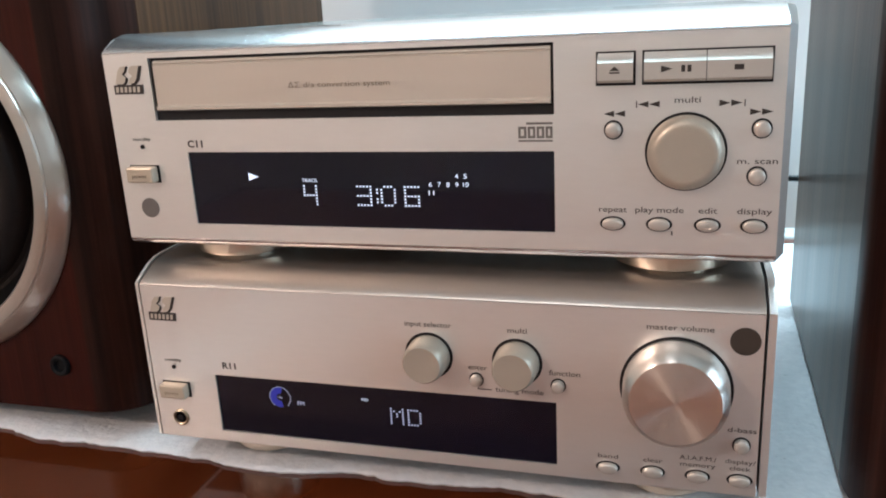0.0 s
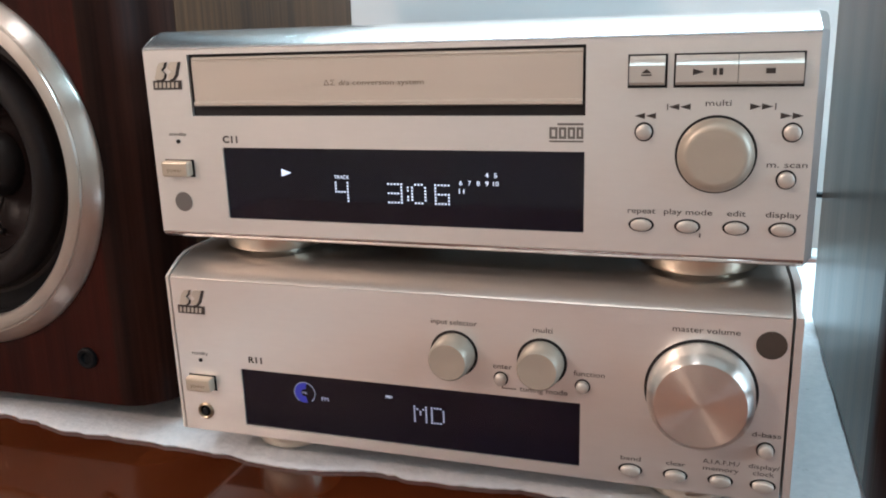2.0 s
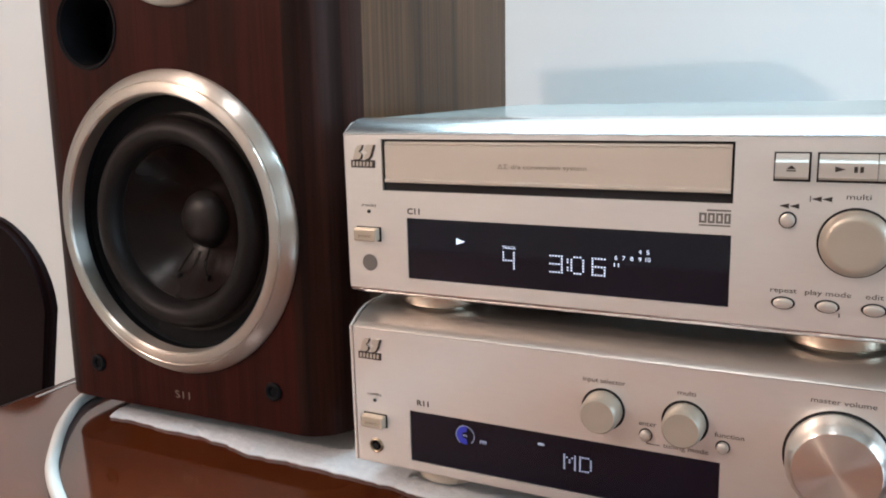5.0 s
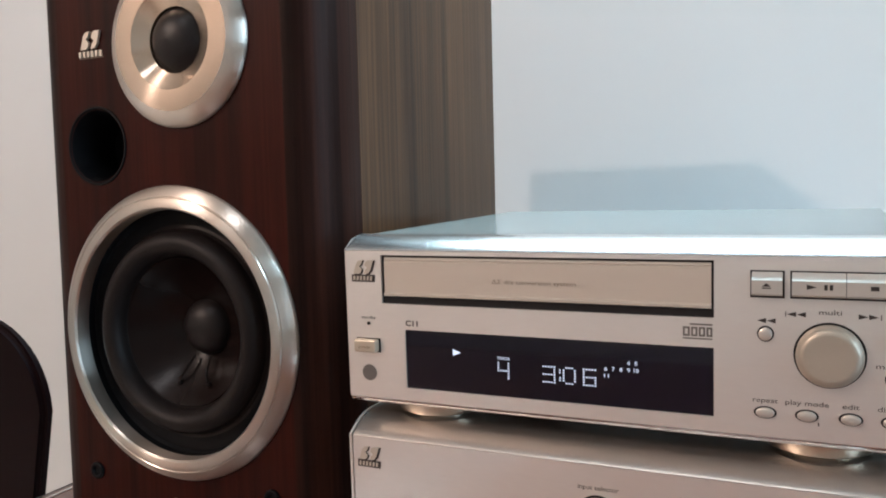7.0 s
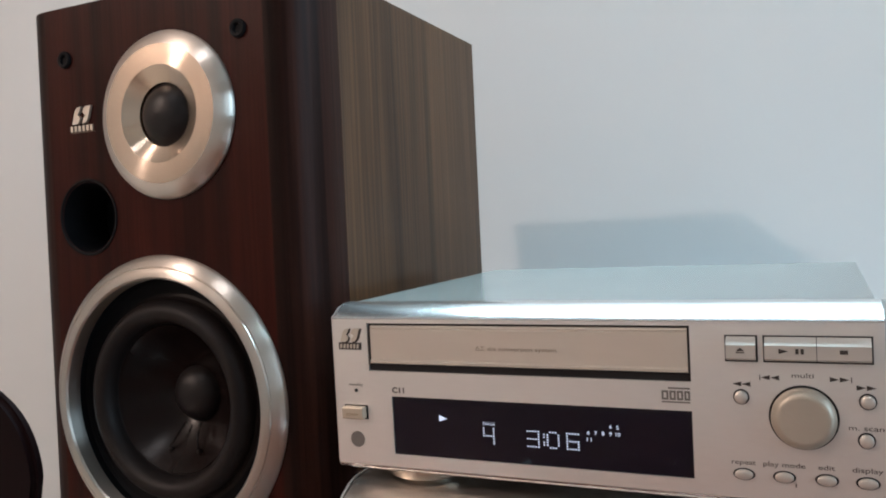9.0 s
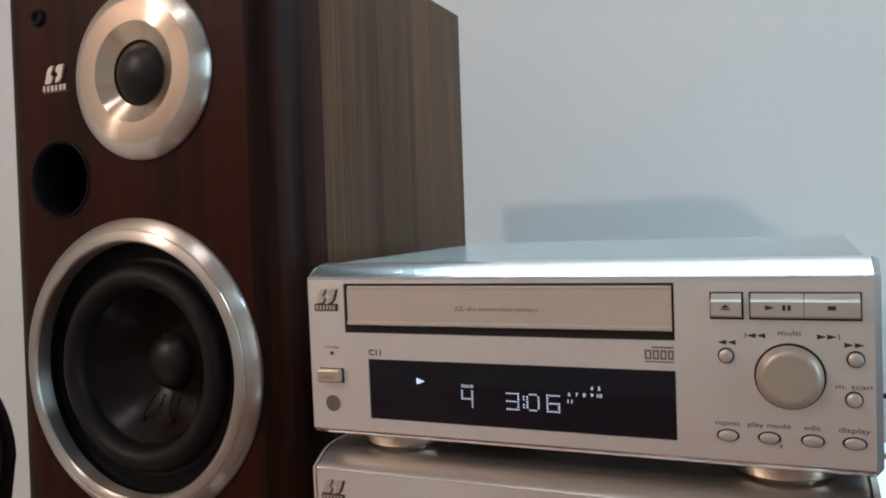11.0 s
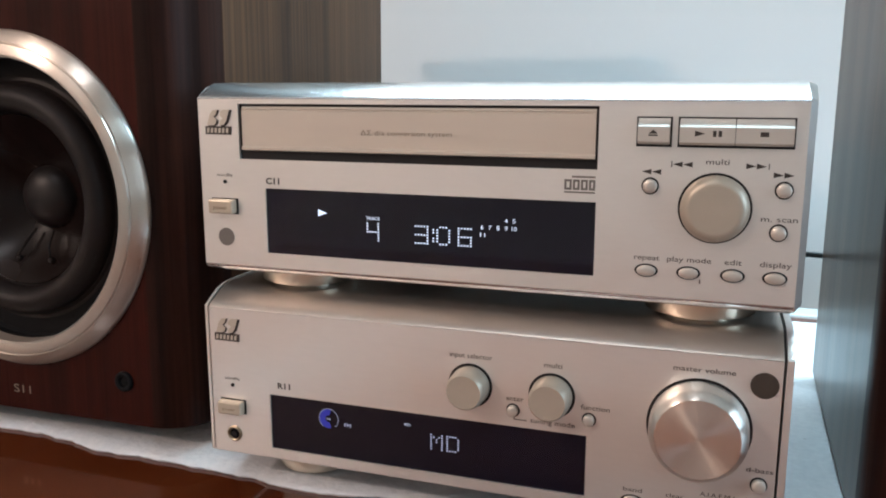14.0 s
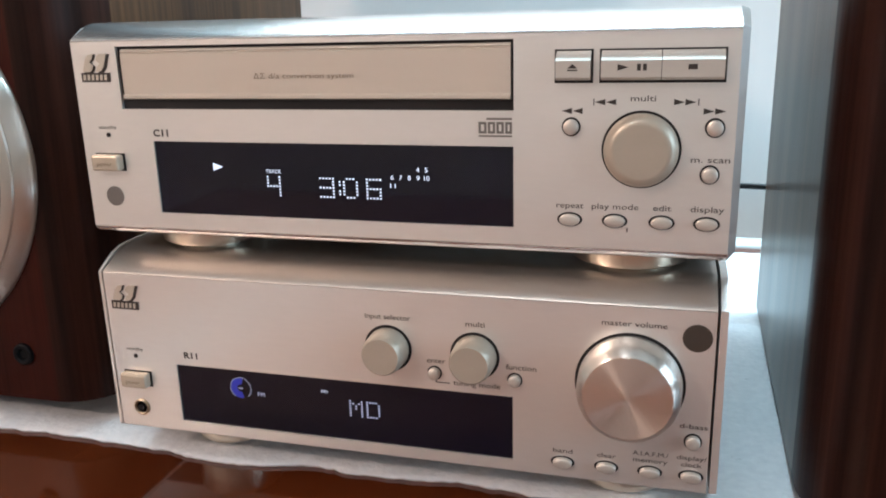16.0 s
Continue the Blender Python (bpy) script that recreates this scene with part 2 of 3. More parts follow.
def holed(x0, x1, z0, z1, holes, y0, y1):
    """A panel with rectangular holes through it, from a grid of cells."""
    xs = sorted({x0, x1, *(v for h in holes for v in h[:2])})
    zs = sorted({z0, z1, *(v for h in holes for v in h[2:])})
    bm = bmesh.new()
    inside = lambda x, z: x0 < x < x1 and z0 < z < z1 and not any(h[0] < x < h[1] and h[2] < z < h[3] for h in holes)
    points = {}

    def v(x, y, z):
        key = (round(x, 6), round(y, 6), round(z, 6))
        if key not in points:
            points[key] = bm.verts.new((x, y, z))
        return points[key]

    for i in range(len(xs) - 1):
        for j in range(len(zs) - 1):
            xa, xb, za, zb = xs[i], xs[i + 1], zs[j], zs[j + 1]
            mx, mz = (xa + xb) / 2, (za + zb) / 2
            if not inside(mx, mz):
                continue
            for y in (y0, y1):
                bm.faces.new((v(xa, y, za), v(xb, y, za), v(xb, y, zb), v(xa, y, zb)))
            e = 1e-5
            for xx, side in ((xa, xa - e), (xb, xb + e)):
                if not inside(side, mz):
                    bm.faces.new((v(xx, y0, za), v(xx, y1, za), v(xx, y1, zb), v(xx, y0, zb)))
            for zz, side in ((za, za - e), (zb, zb + e)):
                if not inside(mx, side):
                    bm.faces.new((v(xa, y0, zz), v(xb, y0, zz), v(xb, y1, zz), v(xa, y1, zz)))
    bmesh.ops.recalc_face_normals(bm, faces=bm.faces[:])
    return bm


def tube(points, radius, steps=10, smooth_steps=8):
    """A round cable through points (Catmull-Rom)."""
    p = [Vector(q) for q in points]
    p = [2 * p[0] - p[1]] + p + [2 * p[-1] - p[-2]]
    line = []
    for i in range(1, len(p) - 2):
        for s in range(smooth_steps):
            u = s / smooth_steps
            line.append(0.5 * (2 * p[i] + (p[i + 1] - p[i - 1]) * u + (2 * p[i - 1] - 5 * p[i] + 4 * p[i + 1] - p[i + 2]) * u * u
                               + (3 * p[i] - p[i - 1] - 3 * p[i + 1] + p[i + 2]) * u ** 3))
    line.append(p[-2])
    bm = bmesh.new()
    rings = []
    for i, q in enumerate(line):
        way = (line[min(i + 1, len(line) - 1)] - line[max(i - 1, 0)]).normalized()
        side = way.cross(Vector((0, 0, 1)))
        side = side.normalized() if side.length > 1e-4 else Vector((1, 0, 0))
        up = side.cross(way)
        rings.append([bm.verts.new(q + radius * (math.cos(w) * side + math.sin(w) * up)) for w in (2 * math.pi * k / steps for k in range(steps))])
    for a, b in zip(rings, rings[1:]):
        for k in range(steps):
            bm.faces.new((a[k], a[(k + 1) % steps], b[(k + 1) % steps], b[k]))
    bm.faces.new(rings[0])
    bm.faces.new(rings[-1])
    bmesh.ops.recalc_face_normals(bm, faces=bm.faces[:])
    return bm


def letters(body, width, height, x, y, z, bold=0.0):
    """Writing that faces the front (-y), centred on (x, z), as wide and as high (of a capital) as told."""
    data = bpy.data.curves.new("letters", "FONT")
    data.body, data.size, data.align_x, data.resolution_u, data.offset = body, 1.0, "CENTER", 3, bold
    ob = new("letters", data)
    me = bpy.data.meshes.new_from_object(ob.evaluated_get(bpy.context.evaluated_depsgraph_get()))
    bm = bmesh.new()
    bm.from_mesh(me)
    bpy.data.objects.remove(ob)
    bpy.data.curves.remove(data)
    bpy.data.meshes.remove(me)
    xs = [v.co.x for v in bm.verts]
    wide = max(xs) - min(xs)
    mid = (max(xs) + min(xs)) / 2
    bm.transform(Matrix(((width / wide, 0, 0, x - mid * width / wide), (0, 0, 0, y), (0, height / 0.72, 0, z - height / 2), (0, 0, 0, 1))))
    return bm


def writing(name, body, width, height, x, z, parent, material_=None, y=-0.00012, label="", bold=0.0):
    return part(name, letters(body, width, height, x, y, z, bold), material_ or INK, parent, label, smooth=False)


def triangle(x, z, w, h, y, right=True):
    s = w / 2 if right else -w / 2
    return [(x - s, z - h / 2), (x + s, z), (x - s, z + h / 2)]


DOTS = {
    "4": ("1...1", "1...1", "1...1", "11111", "....1", "....1", "....1"),
    "3": ("11111", "....1", "....1", "11111", "....1", "....1", "11111"),
    "0": (".111.", "1...1", "1...1", "1...1", "1...1", "1...1", ".111."),
    "6": ("11111", "1....", "1....", "11111", "1...1", "1...1", "11111"),
    "M": ("1...1", "11.11", "1.1.1", "1.1.1", "1...1", "1...1", "1...1"),
    "D": ("1111.", "1...1", "1...1", "1...1", "1...1", "1...1", "1111."),
    ":": (".....", "..1..", "..1..", ".....", "..1..", "..1..", "....."),
}


def dot_figure(char, x, z, w, h, y, parent, material_):
    bm = bmesh.new()
    for row, line in enumerate(DOTS[char]):
        for col, on in enumerate(line):
            if on == "1":
                cx, cz = x + (col - 2) * w / 4, z + (3 - row) * h / 6
                box(cx - w * 0.066, cx + w * 0.066, y - 0.0001, y, cz - h * 0.044, cz + h * 0.044, bm=bm)
    return part("display_figure", bm, material_, parent, "lit dot-matrix figure", smooth=False)


BLADE = ((-1.0, -1.0), (-0.66, 0.45), (-0.40, 0.90), (0.06, 1.0), (-0.10, 0.40), (-0.34, 0.10), (-0.04, -0.30), (-0.16, -0.78), (-0.40, -1.0))


def blades(x, z, w, h, y0, y1, parent, material_):
    """Two slanting leaves, one the other turned upside down."""
    for turn in (1, -1):
        part("blade", plate([(x + w * (turn * p + (-0.12 if turn > 0 else 0.12)), z + h * turn * q) for p, q in BLADE], y0, y1), material_, parent, smooth=False)


def badge(x, z, parent):
    """The maker's mark as plain shapes: two pale leaves with dark edges over a dark bar."""
    mark = part("badge", plate([(x - 0.0054, z - 0.0046), (x + 0.0054, z - 0.0046), (x + 0.0056, z - 0.0016), (x - 0.0054, z - 0.0016)], -0.0004, 0.0), DARK_INK, parent, "small pale emblem over a dark bar")
    blades(x + 0.0009, z + 0.0013, 0.0046, 0.0031, -0.0003, 0.0, mark, DARK_INK)
    blades(x + 0.0004, z + 0.0016, 0.0043, 0.0029, -0.0007, -0.0004, mark, PALE_BADGE)
    for k in range(6):
        a = x - 0.0047 + 0.00162 * k
        part("mark", plate([(a, z - 0.0040), (a + 0.0009, z - 0.0040), (a + 0.0011, z - 0.0022), (a + 0.0002, z - 0.0022)], -0.0006, -0.0004), PALE_BADGE, mark, smooth=False)
    return mark


def speaker_badge(x, z, parent):
    """The raised pale mark on the loudspeaker: two leaves over a row of bars."""
    mark = part("badge", plate([(x - 0.0086, z - 0.0079), (x + 0.0086, z - 0.0079), (x + 0.0086, z - 0.0076), (x - 0.0086, z - 0.0076)], -0.0003, 0.0), BRONZE, parent, "raised pale gold emblem")
    blades(x + 0.0006, z + 0.0012, 0.0062, 0.0046, -0.0014, 0.0, mark, PALE_BADGE)
    for k in range(6):
        a = x - 0.0084 + 0.00290 * k
        part("mark", plate([(a, z - 0.0072), (a + 0.0017, z - 0.0072), (a + 0.0017, z - 0.0042), (a, z - 0.0042)], -0.0008, 0.0), PALE_BADGE, mark, smooth=False)
    return mark


def push_button(x, z, r, squash, parent, proud=0.0022, material_=None, name="button"):
    """A small round or oval button in a dark recess."""
    ring = part("recess", lathe([(0.0001, 0.0002), (r * 1.22, 0.0002), (r * 1.22, -0.00012), (0.0001, -0.00012)], (x, 0, z), steps=40, squash=squash * 1.02), BLACK, parent)
    return part(name, lathe([(r, 0.0), (r, -proud * 0.65), (r * 0.93, -proud * 0.9), (r * 0.78, -proud), (r * 0.3, -proud * 1.04), (0.0001, -proud * 1.05)], (x, 0, z), steps=40, squash=squash), material_ or BUTTON, parent)


def key(x0, x1, z0, z1, parent, proud=0.0032):
    """A square key with a sloping bright top edge, in a dark recess."""
    part("recess", box(x0 - 0.0006, x1 + 0.0006, -0.0001, 0.0002, z0 - 0.0007, z1 + 0.0004), BLACK, parent, smooth=False)
    profile = [(0, z0), (-proud * 0.8, z0 + 0.0003), (-proud, z0 + 0.0010), (-proud, z1 - 0.0026), (-proud * 0.85, z1 - 0.0021), (-proud * 0.22, z1 - 0.0003), (0, z1)]
    return part("key", extrude_x(profile, x0, x1), BUTTON, parent)


# ---- room ----
def room_box(name, label, x0, x1, y0, y1, z0, z1, m):
    return tagged(part(name, box(x0, x1, y0, y1, z0, z1), m, smooth=False), label, name.split("_")[0], kind="structure")


WALL_Y = 0.45
room_box("wall_north", "pale grey painted plaster wall behind the table", -2.6, 2.3, WALL_Y, WALL_Y + 0.15, -0.75, 1.9, WALL)
# unseen far and side walls and ceiling, darkened to weaken the room's fill
room_box("wall_south", "unseen wall across the room, darkened to cut bounced light", -2.6, 2.3, -3.55, -3.4, -0.75, 1.9, PAINT)
room_box("wall_west", "unseen side wall, darkened to cut bounced light", -2.75, -2.6, -3.55, WALL_Y + 0.15, -0.75, 1.9, PAINT)
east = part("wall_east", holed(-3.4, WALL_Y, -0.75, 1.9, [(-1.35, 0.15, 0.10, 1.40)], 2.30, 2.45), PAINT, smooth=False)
east.data.transform(Matrix(((0, 1, 0, 0), (1, 0, 0, 0), (0, 0, 1, 0), (0, 0, 0, 1))))
tagged(east, "unseen side wall with a window opening, darkened to cut bounced light", "wall", kind="structure")
room_box("floor", "pale tiled floor under the table", -2.75, 2.45, -3.55, WALL_Y + 0.15, -0.80, -0.75, FLOOR)
room_box("ceiling", "unseen ceiling, darkened to cut bounced light", -2.75, 2.45, -3.55, WALL_Y + 0.15, 1.9, 1.95, CEILING)

# ---- table, foam sheet ----
table = thing("table", (0.1, -0.05, -0.75), "polished reddish brown glass-topped table, strongly reflecting", "table")
top = part("tabletop", box(-0.3590, 0.62, -0.50, 0.360, -0.016, -0.004, 0.0012), TABLETOP, table, smooth=False)
# bright highlight on the back bevel, built as a pale strip
part("edge_strip", box(-0.356, 0.62, 0.3605, 0.384, -0.016, -0.002, 0.002), EDGE_HIGHLIGHT, table, "polished back edge, its highlight painted pale", smooth=False)
# black strip standing for the shadow on the outer side of the edge
part("edge_strip", box(-0.3618, -0.3592, -0.50, 0.384, -0.016, -0.0046, 0.0008), BLACK, table, "shadow line of the side edge, painted black", smooth=False)
# wall's reflection in the side bevel, built as a thin pale strip
part("edge_reflection", box(-0.3534, -0.3518, 0.027, 0.358, -0.0045, -0.0036), EDGE_HIGHLIGHT, table, "thin painted reflection of the wall along the edge", smooth=False)
for x in (-0.30, 0.56):
    for y in (-0.44, 0.28):
        part("leg", lathe([(0.02, 0), (0.02, 0.734)], (x, y, -0.75), "z", 24), TABLE_LEG, table)


def foam_sheet():
    bm = bmesh.new()
    nx, ny = 260, 40
    x0, x1, back = -0.285, 0.40, 0.336
    upper, lower = [], []
    for i in range(nx + 1):
        u = i / nx
        x = x0 + (x1 - x0) * u
        bend = min(1, max(0, (-0.17 - x) / 0.05))
        sag = math.exp(-((x + 0.076) / 0.024) ** 2)
        front = 0.0145 - 0.0062 * sag + 0.0060 * bend * bend * (3 - 2 * bend) + 0.0030 * noise.noise((x * 22, 0.3, 0)) + 0.0020 * noise.noise((x * 90, 2.3, 0)) + 0.0010 * noise.noise((x * 300, 5.1, 0))
        a, b = [], []
        for j in range(ny + 1):
            v = j / ny
            y = front + (back - front) * v ** 1.7
            lift = 0.0006 * noise.noise((x * 45, y * 45, 1)) + 0.0003 * noise.noise((x * 240, y * 240, 4))
            edge = min(1, 0.22 + j * 0.2)
            a.append(bm.verts.new((x, y, -0.0036 + 0.0030 * edge + lift * edge)))
            b.append(bm.verts.new((x, y + (0.0005 if j == 0 else 0), -0.0039)))
        upper.append(a)
        lower.append(b)
    for i in range(nx):
        for j in range(ny):
            bm.faces.new((upper[i][j], upper[i + 1][j], upper[i + 1][j + 1], upper[i][j + 1]))
        bm.faces.new((upper[i][0], lower[i][0], lower[i + 1][0], upper[i + 1][0]))
        bm.faces.new((upper[i][-1], upper[i + 1][-1], lower[i + 1][-1], lower[i][-1]))
    for e in (0, nx):
        for j in range(ny):
            bm.faces.new((upper[e][j], upper[e][j + 1], lower[e][j + 1], lower[e][j]))
    bmesh.ops.recalc_face_normals(bm, faces=bm.faces[:])
    return bm


tagged(part("foam_sheet", foam_sheet(), FOAM), "white bubbly packing foam sheet with uneven edge on the table", "foam sheet")

# ---- left and right loudspeakers ----
def loudspeaker(m, mirror, label, lift, back_lift):
    """A two-way bookshelf loudspeaker, front at y = 0, base centre at the origin."""
    s = -1 if mirror else 1
    sp = thing("loudspeaker", (0, 0, 0), label, "loudspeaker", "pair of loudspeakers", m=m)
    half, depth, height, rx, ry, lip = 0.0945, 0.2100, 0.3097, 0.022, 0.027, 0.032
    # cabinet sides, top, back and floor as one box behind the baffle
    bm = box(-half, half, lip, depth, 0, height)
    part("cabinet", bm, WALNUT, sp, "brown walnut-grain side panels", smooth=False)
    # the upright rounded edges beside the flat front, their shade painted into the veneer
    flat = half - rx
    for side_ in (1, -1):
        outline = [(side_ * (flat + rx * math.sin(math.pi / 2 * k / 10)), ry * (1 - math.cos(math.pi / 2 * k / 10))) for k in range(11)]
        outline += [(side_ * half, lip - 0.0002), (side_ * flat, lip - 0.0002)]
        bm = bmesh.new()
        low = [bm.verts.new((x, y, 0)) for x, y in outline]
        high = [bm.verts.new((x, y, height)) for x, y in outline]
        k = len(outline)
        for i in range(k):
            bm.faces.new((low[i], low[(i + 1) % k], high[(i + 1) % k], high[i]))
        bm.faces.new(low)
        bm.faces.new(high)
        bmesh.ops.recalc_face_normals(bm, faces=bm.faces[:])
        part("rounded_edge", bm, CORNER, sp, "rounded veneer edge, shade put into its colour")
    # the flat front, with three round openings cut by a fan of faces
    bm = bmesh.new()
    for z in (0, height):
        bm.faces.new([bm.verts.new(q) for q in ((-flat, 0, z), (flat, 0, z), (flat, lip, z), (-flat, lip, z))])
    openings = [(s * 0.0012, 0.0980, 0.0640), (s * 0.0113, 0.2445, 0.0215), (s * -0.0470, 0.1955, 0.0190)]
    cells = [(-flat, flat, 0, 0.1735, openings[0]), (s * -flat, s * -0.0230, 0.1735, 0.2205, openings[2]),
             (s * -0.0230, s * flat, 0.1735, 0.2205, None), (-flat, flat, 0.2205, height, openings[1])]
    for xa, xb, za, zb, hole in cells:
        xa, xb = min(xa, xb), max(xa, xb)
        rect = [(xa, za), (xb, za), (xb, zb), (xa, zb)]
        if hole is None:
            bm.faces.new([bm.verts.new((x, 0, z)) for x, z in rect])
            continue
        cx, cz, rad = hole
        rad = min(rad, cx - xa - 0.0005, xb - cx - 0.0005, cz - za - 0.0005, zb - cz - 0.0005)
        steps = 48
        inner, outer, deep = [], [], []
        for i in range(steps):
            w = 2 * math.pi * (i + 0.5) / steps
            dx, dz = math.cos(w), math.sin(w)
            reach = min(((xb - cx) if dx > 0 else (cx - xa)) / max(abs(dx), 1e-6), ((zb - cz) if dz > 0 else (cz - za)) / max(abs(dz), 1e-6))
            inner.append(bm.verts.new((cx + rad * dx, 0, cz + rad * dz)))
            deep.append(bm.verts.new((cx + rad * dx, 0.016, cz + rad * dz)))
            outer.append(bm.verts.new((cx + reach * dx, 0, cz + reach * dz)))
        for i in range(steps):
            j = (i + 1) % steps
            bm.faces.new((inner[i], inner[j], outer[j], outer[i]))
            bm.faces.new((inner[i], inner[j], deep[j], deep[i]))
        corners = [(xa, za), (xb, za), (xb, zb), (xa, zb)]
        for x, z in corners:
            w = math.atan2(z - cz, x - cx) % (2 * math.pi)
            i = int(w / (2 * math.pi) * steps - 0.5) % steps
            bm.faces.new((outer[i], bm.verts.new((x, 0, z)), outer[(i + 1) % steps]))
    bmesh.ops.recalc_face_normals(bm, faces=bm.faces[:])
    bmesh.ops.remove_doubles(bm, verts=bm.verts[:], dist=1e-6)
    part("baffle", bm, BAFFLE, sp, "dark red-brown veneered front")
    # woofer
    cx, cz, _ = openings[0]
    at = (cx, 0, cz)
    woofer = part("woofer", lathe([(0.0637, -0.0040), (0.0635, 0.0060), (0.0622, 0.0076), (0.0510, 0.0076)], at, capped=False, steps=96), PORT, sp, "dark woofer in a bright ring", centre=at)
    ring_outline = [(0.0756, 0.0010), (0.0756, -0.0008), (0.0748, -0.0022), (0.0722, -0.0042), (0.0702, -0.0053), (0.0698, -0.0050), (0.0695, -0.0050), (0.0691, -0.0059), (0.0668, -0.0067), (0.0646, -0.0066), (0.0637, -0.0056), (0.0635, 0.0020)]
    part("ring", lathe(ring_outline, at, capped=False, steps=128), RING, woofer, "brushed silver stepped trim ring", centre=at)
    roll = [(0.0462 + 0.0066 * math.cos(math.pi * k / 12), 0.0056 - 0.0086 * math.sin(math.pi * k / 12)) for k in range(13)]
    part("surround", lathe([(0.0556, 0.0074), (0.0540, 0.0070)] + roll + [(0.0388, 0.0066)], at, capped=False, steps=96), RUBBER, woofer, "black rubber roll surround", centre=at)
    cone_line = [(0.0394, 0.0064), (0.0386, 0.0056), (0.0376, 0.0064), (0.0330, 0.0112), (0.0270, 0.0165), (0.0200, 0.0212), (0.0138, 0.0246)]
    part("cone", lathe(cone_line, at, capped=False, steps=96), CONE, woofer, "dark glossy brown-black cone", centre=at)
    part("dust_cap", lathe([(0.0150, 0.0242), (0.0145, 0.0224), (0.0122, 0.0192), (0.0080, 0.0168), (0.0036, 0.0159), (0.0001, 0.0157)], at, capped=False, steps=48), DOME, woofer, centre=at)
    # the two lead terminals low on the cone, and the leads up to the cap
    for dx in (-0.0105, 0.0085):
        spot = (cx + dx, 0.0125, cz - 0.0285)
        part("terminal", lathe([(0.0013, 0.0016), (0.0012, -0.0004), (0.0008, -0.0008), (0.0001, -0.0009)], spot, capped=False, steps=16), RUBBER, woofer, centre=spot)
        part("lead", tube([(cx + dx, 0.0122, cz - 0.0270), (cx + dx * 0.75, 0.0142, cz - 0.0220), (cx + dx * 0.55, 0.0200, cz - 0.0150)], 0.0006, 6, 5), CONE, woofer, centre=spot)
    # tweeter
    cx, cz, _ = openings[1]
    at = (cx, 0, cz)
    tweeter = part("tweeter", lathe([(0.0428, 0.0005), (0.0428, -0.0010), (0.0420, -0.0024), (0.0392, -0.0046), (0.0366, -0.0060), (0.0350, -0.0066)], at, capped=False, steps=96), RING, sp, "silver tweeter with a black dome", centre=at)
    part("horn_plate", lathe([(0.0350, -0.0066), (0.0346, -0.0067), (0.0246, -0.0067), (0.0238, -0.0062), (0.0162, -0.0024), (0.0158, 0.0010)], at, capped=False, steps=96), COPPERY, tweeter, "spun aluminium face plate", centre=at)
    part("dome", lathe([(0.0160, -0.0004), (0.0152, -0.0014), (0.0128, -0.0040), (0.0092, -0.0062), (0.0048, -0.0075), (0.0001, -0.0079)], at, capped=False, steps=48), DOME, tweeter, centre=at)
    # bass port, pegs, badge
    cx, cz, _ = openings[2]
    part("bass_port", lathe([(0.0208, 0.0), (0.0207, -0.0007), (0.0199, -0.0008), (0.0188, 0.0004), (0.0184, 0.004), (0.0182, 0.0290), (0.0001, 0.0292)], (cx, 0, cz), capped=False, steps=56), PORT, sp, "black bass-reflex port")
    for x in (s * -0.0585, s * 0.0585):
        for z in (0.0200, 0.2815):
            part("grille_socket", lathe([(0.0046, 0.0), (0.0045, -0.0014), (0.0038, -0.0018), (0.0026, -0.0015), (0.0022, -0.0003), (0.0001, -0.0002)], (x, 0, z), capped=False, steps=28), PORT, sp)
    speaker_badge(s * -0.0478, 0.2492, sp)
    writing("print", "S11", 0.0098, 0.0040, s * -0.0002, 0.0100, sp, BRONZE)
    for x in (-0.07, 0.07):
        for y in (0.04, 0.17):
            long = lift + (back_lift - lift) * y / depth
            part("foot", lathe([(0.008, 0.0005), (0.008, -long)], (x, y, 0), "z", 20), BLACK, sp)
    return sp


loudspeaker(pose(-0.2268, 0.0181, 0.0095, -1.65, -0.28, 0.1), False, "brown walnut bookshelf loudspeaker with silver-ringed woofer and tweeter, leaning slightly back", 0.0101, 0.0042)
loudspeaker(pose(0.2230, 0.0035, 0.0030, 0, 0, -1.0), True, "brown walnut bookshelf loudspeaker standing close beside the stack", 0.0036, 0.0036)

# ---- compact disc player ----
FX0, FX1 = -0.1115, 0.1025
player = thing("cd_player", (-0.0045, 0.1, 0.0795), "champagne silver compact disc player stacked on the receiver", "cd player")
T0, T1, TZ0, TZ1 = -0.0925, 0.0393, 0.1317, 0.1519
D0, D1, DZ0, DZ1 = -0.0822, 0.0392, 0.0968, 0.1212


def front_panel(x0, x1, z0, z1, holes, thick):
    return holed(x0, x1, z0, z1, holes, 0.0, thick)


part("front_panel", front_panel(FX0 + 0.002, FX1 - 0.0018, 0.0915, 0.1535, [(T0, T1, TZ0, TZ1), (D0, D1, DZ0, DZ1)], 0.004), SILVER, player, "satin champagne silver front", smooth=False)


shoulder = [(0.0, 0.1536), (0.0, 0.1539), (0.0008, 0.1547), (0.0085, 0.1585), (0.0110, 0.1593), (0.0130, 0.1595), (0.0150, 0.1595), (0.0150, 0.1500), (0.0045, 0.1500), (0.0045, 0.1536)]
part("top_edge", extrude_x(shoulder, FX0 + 0.0021, FX1 - 0.0019), SILVER_TOP, player, "bright brushed bevel along the top")
chin = [(0.0, 0.0914), (0.0, 0.0912), (0.0006, 0.0902), (0.0022, 0.0890), (0.0060, 0.0879), (0.0200, 0.0876), (0.0200, 0.0945), (0.0045, 0.0950), (0.0045, 0.0914)]
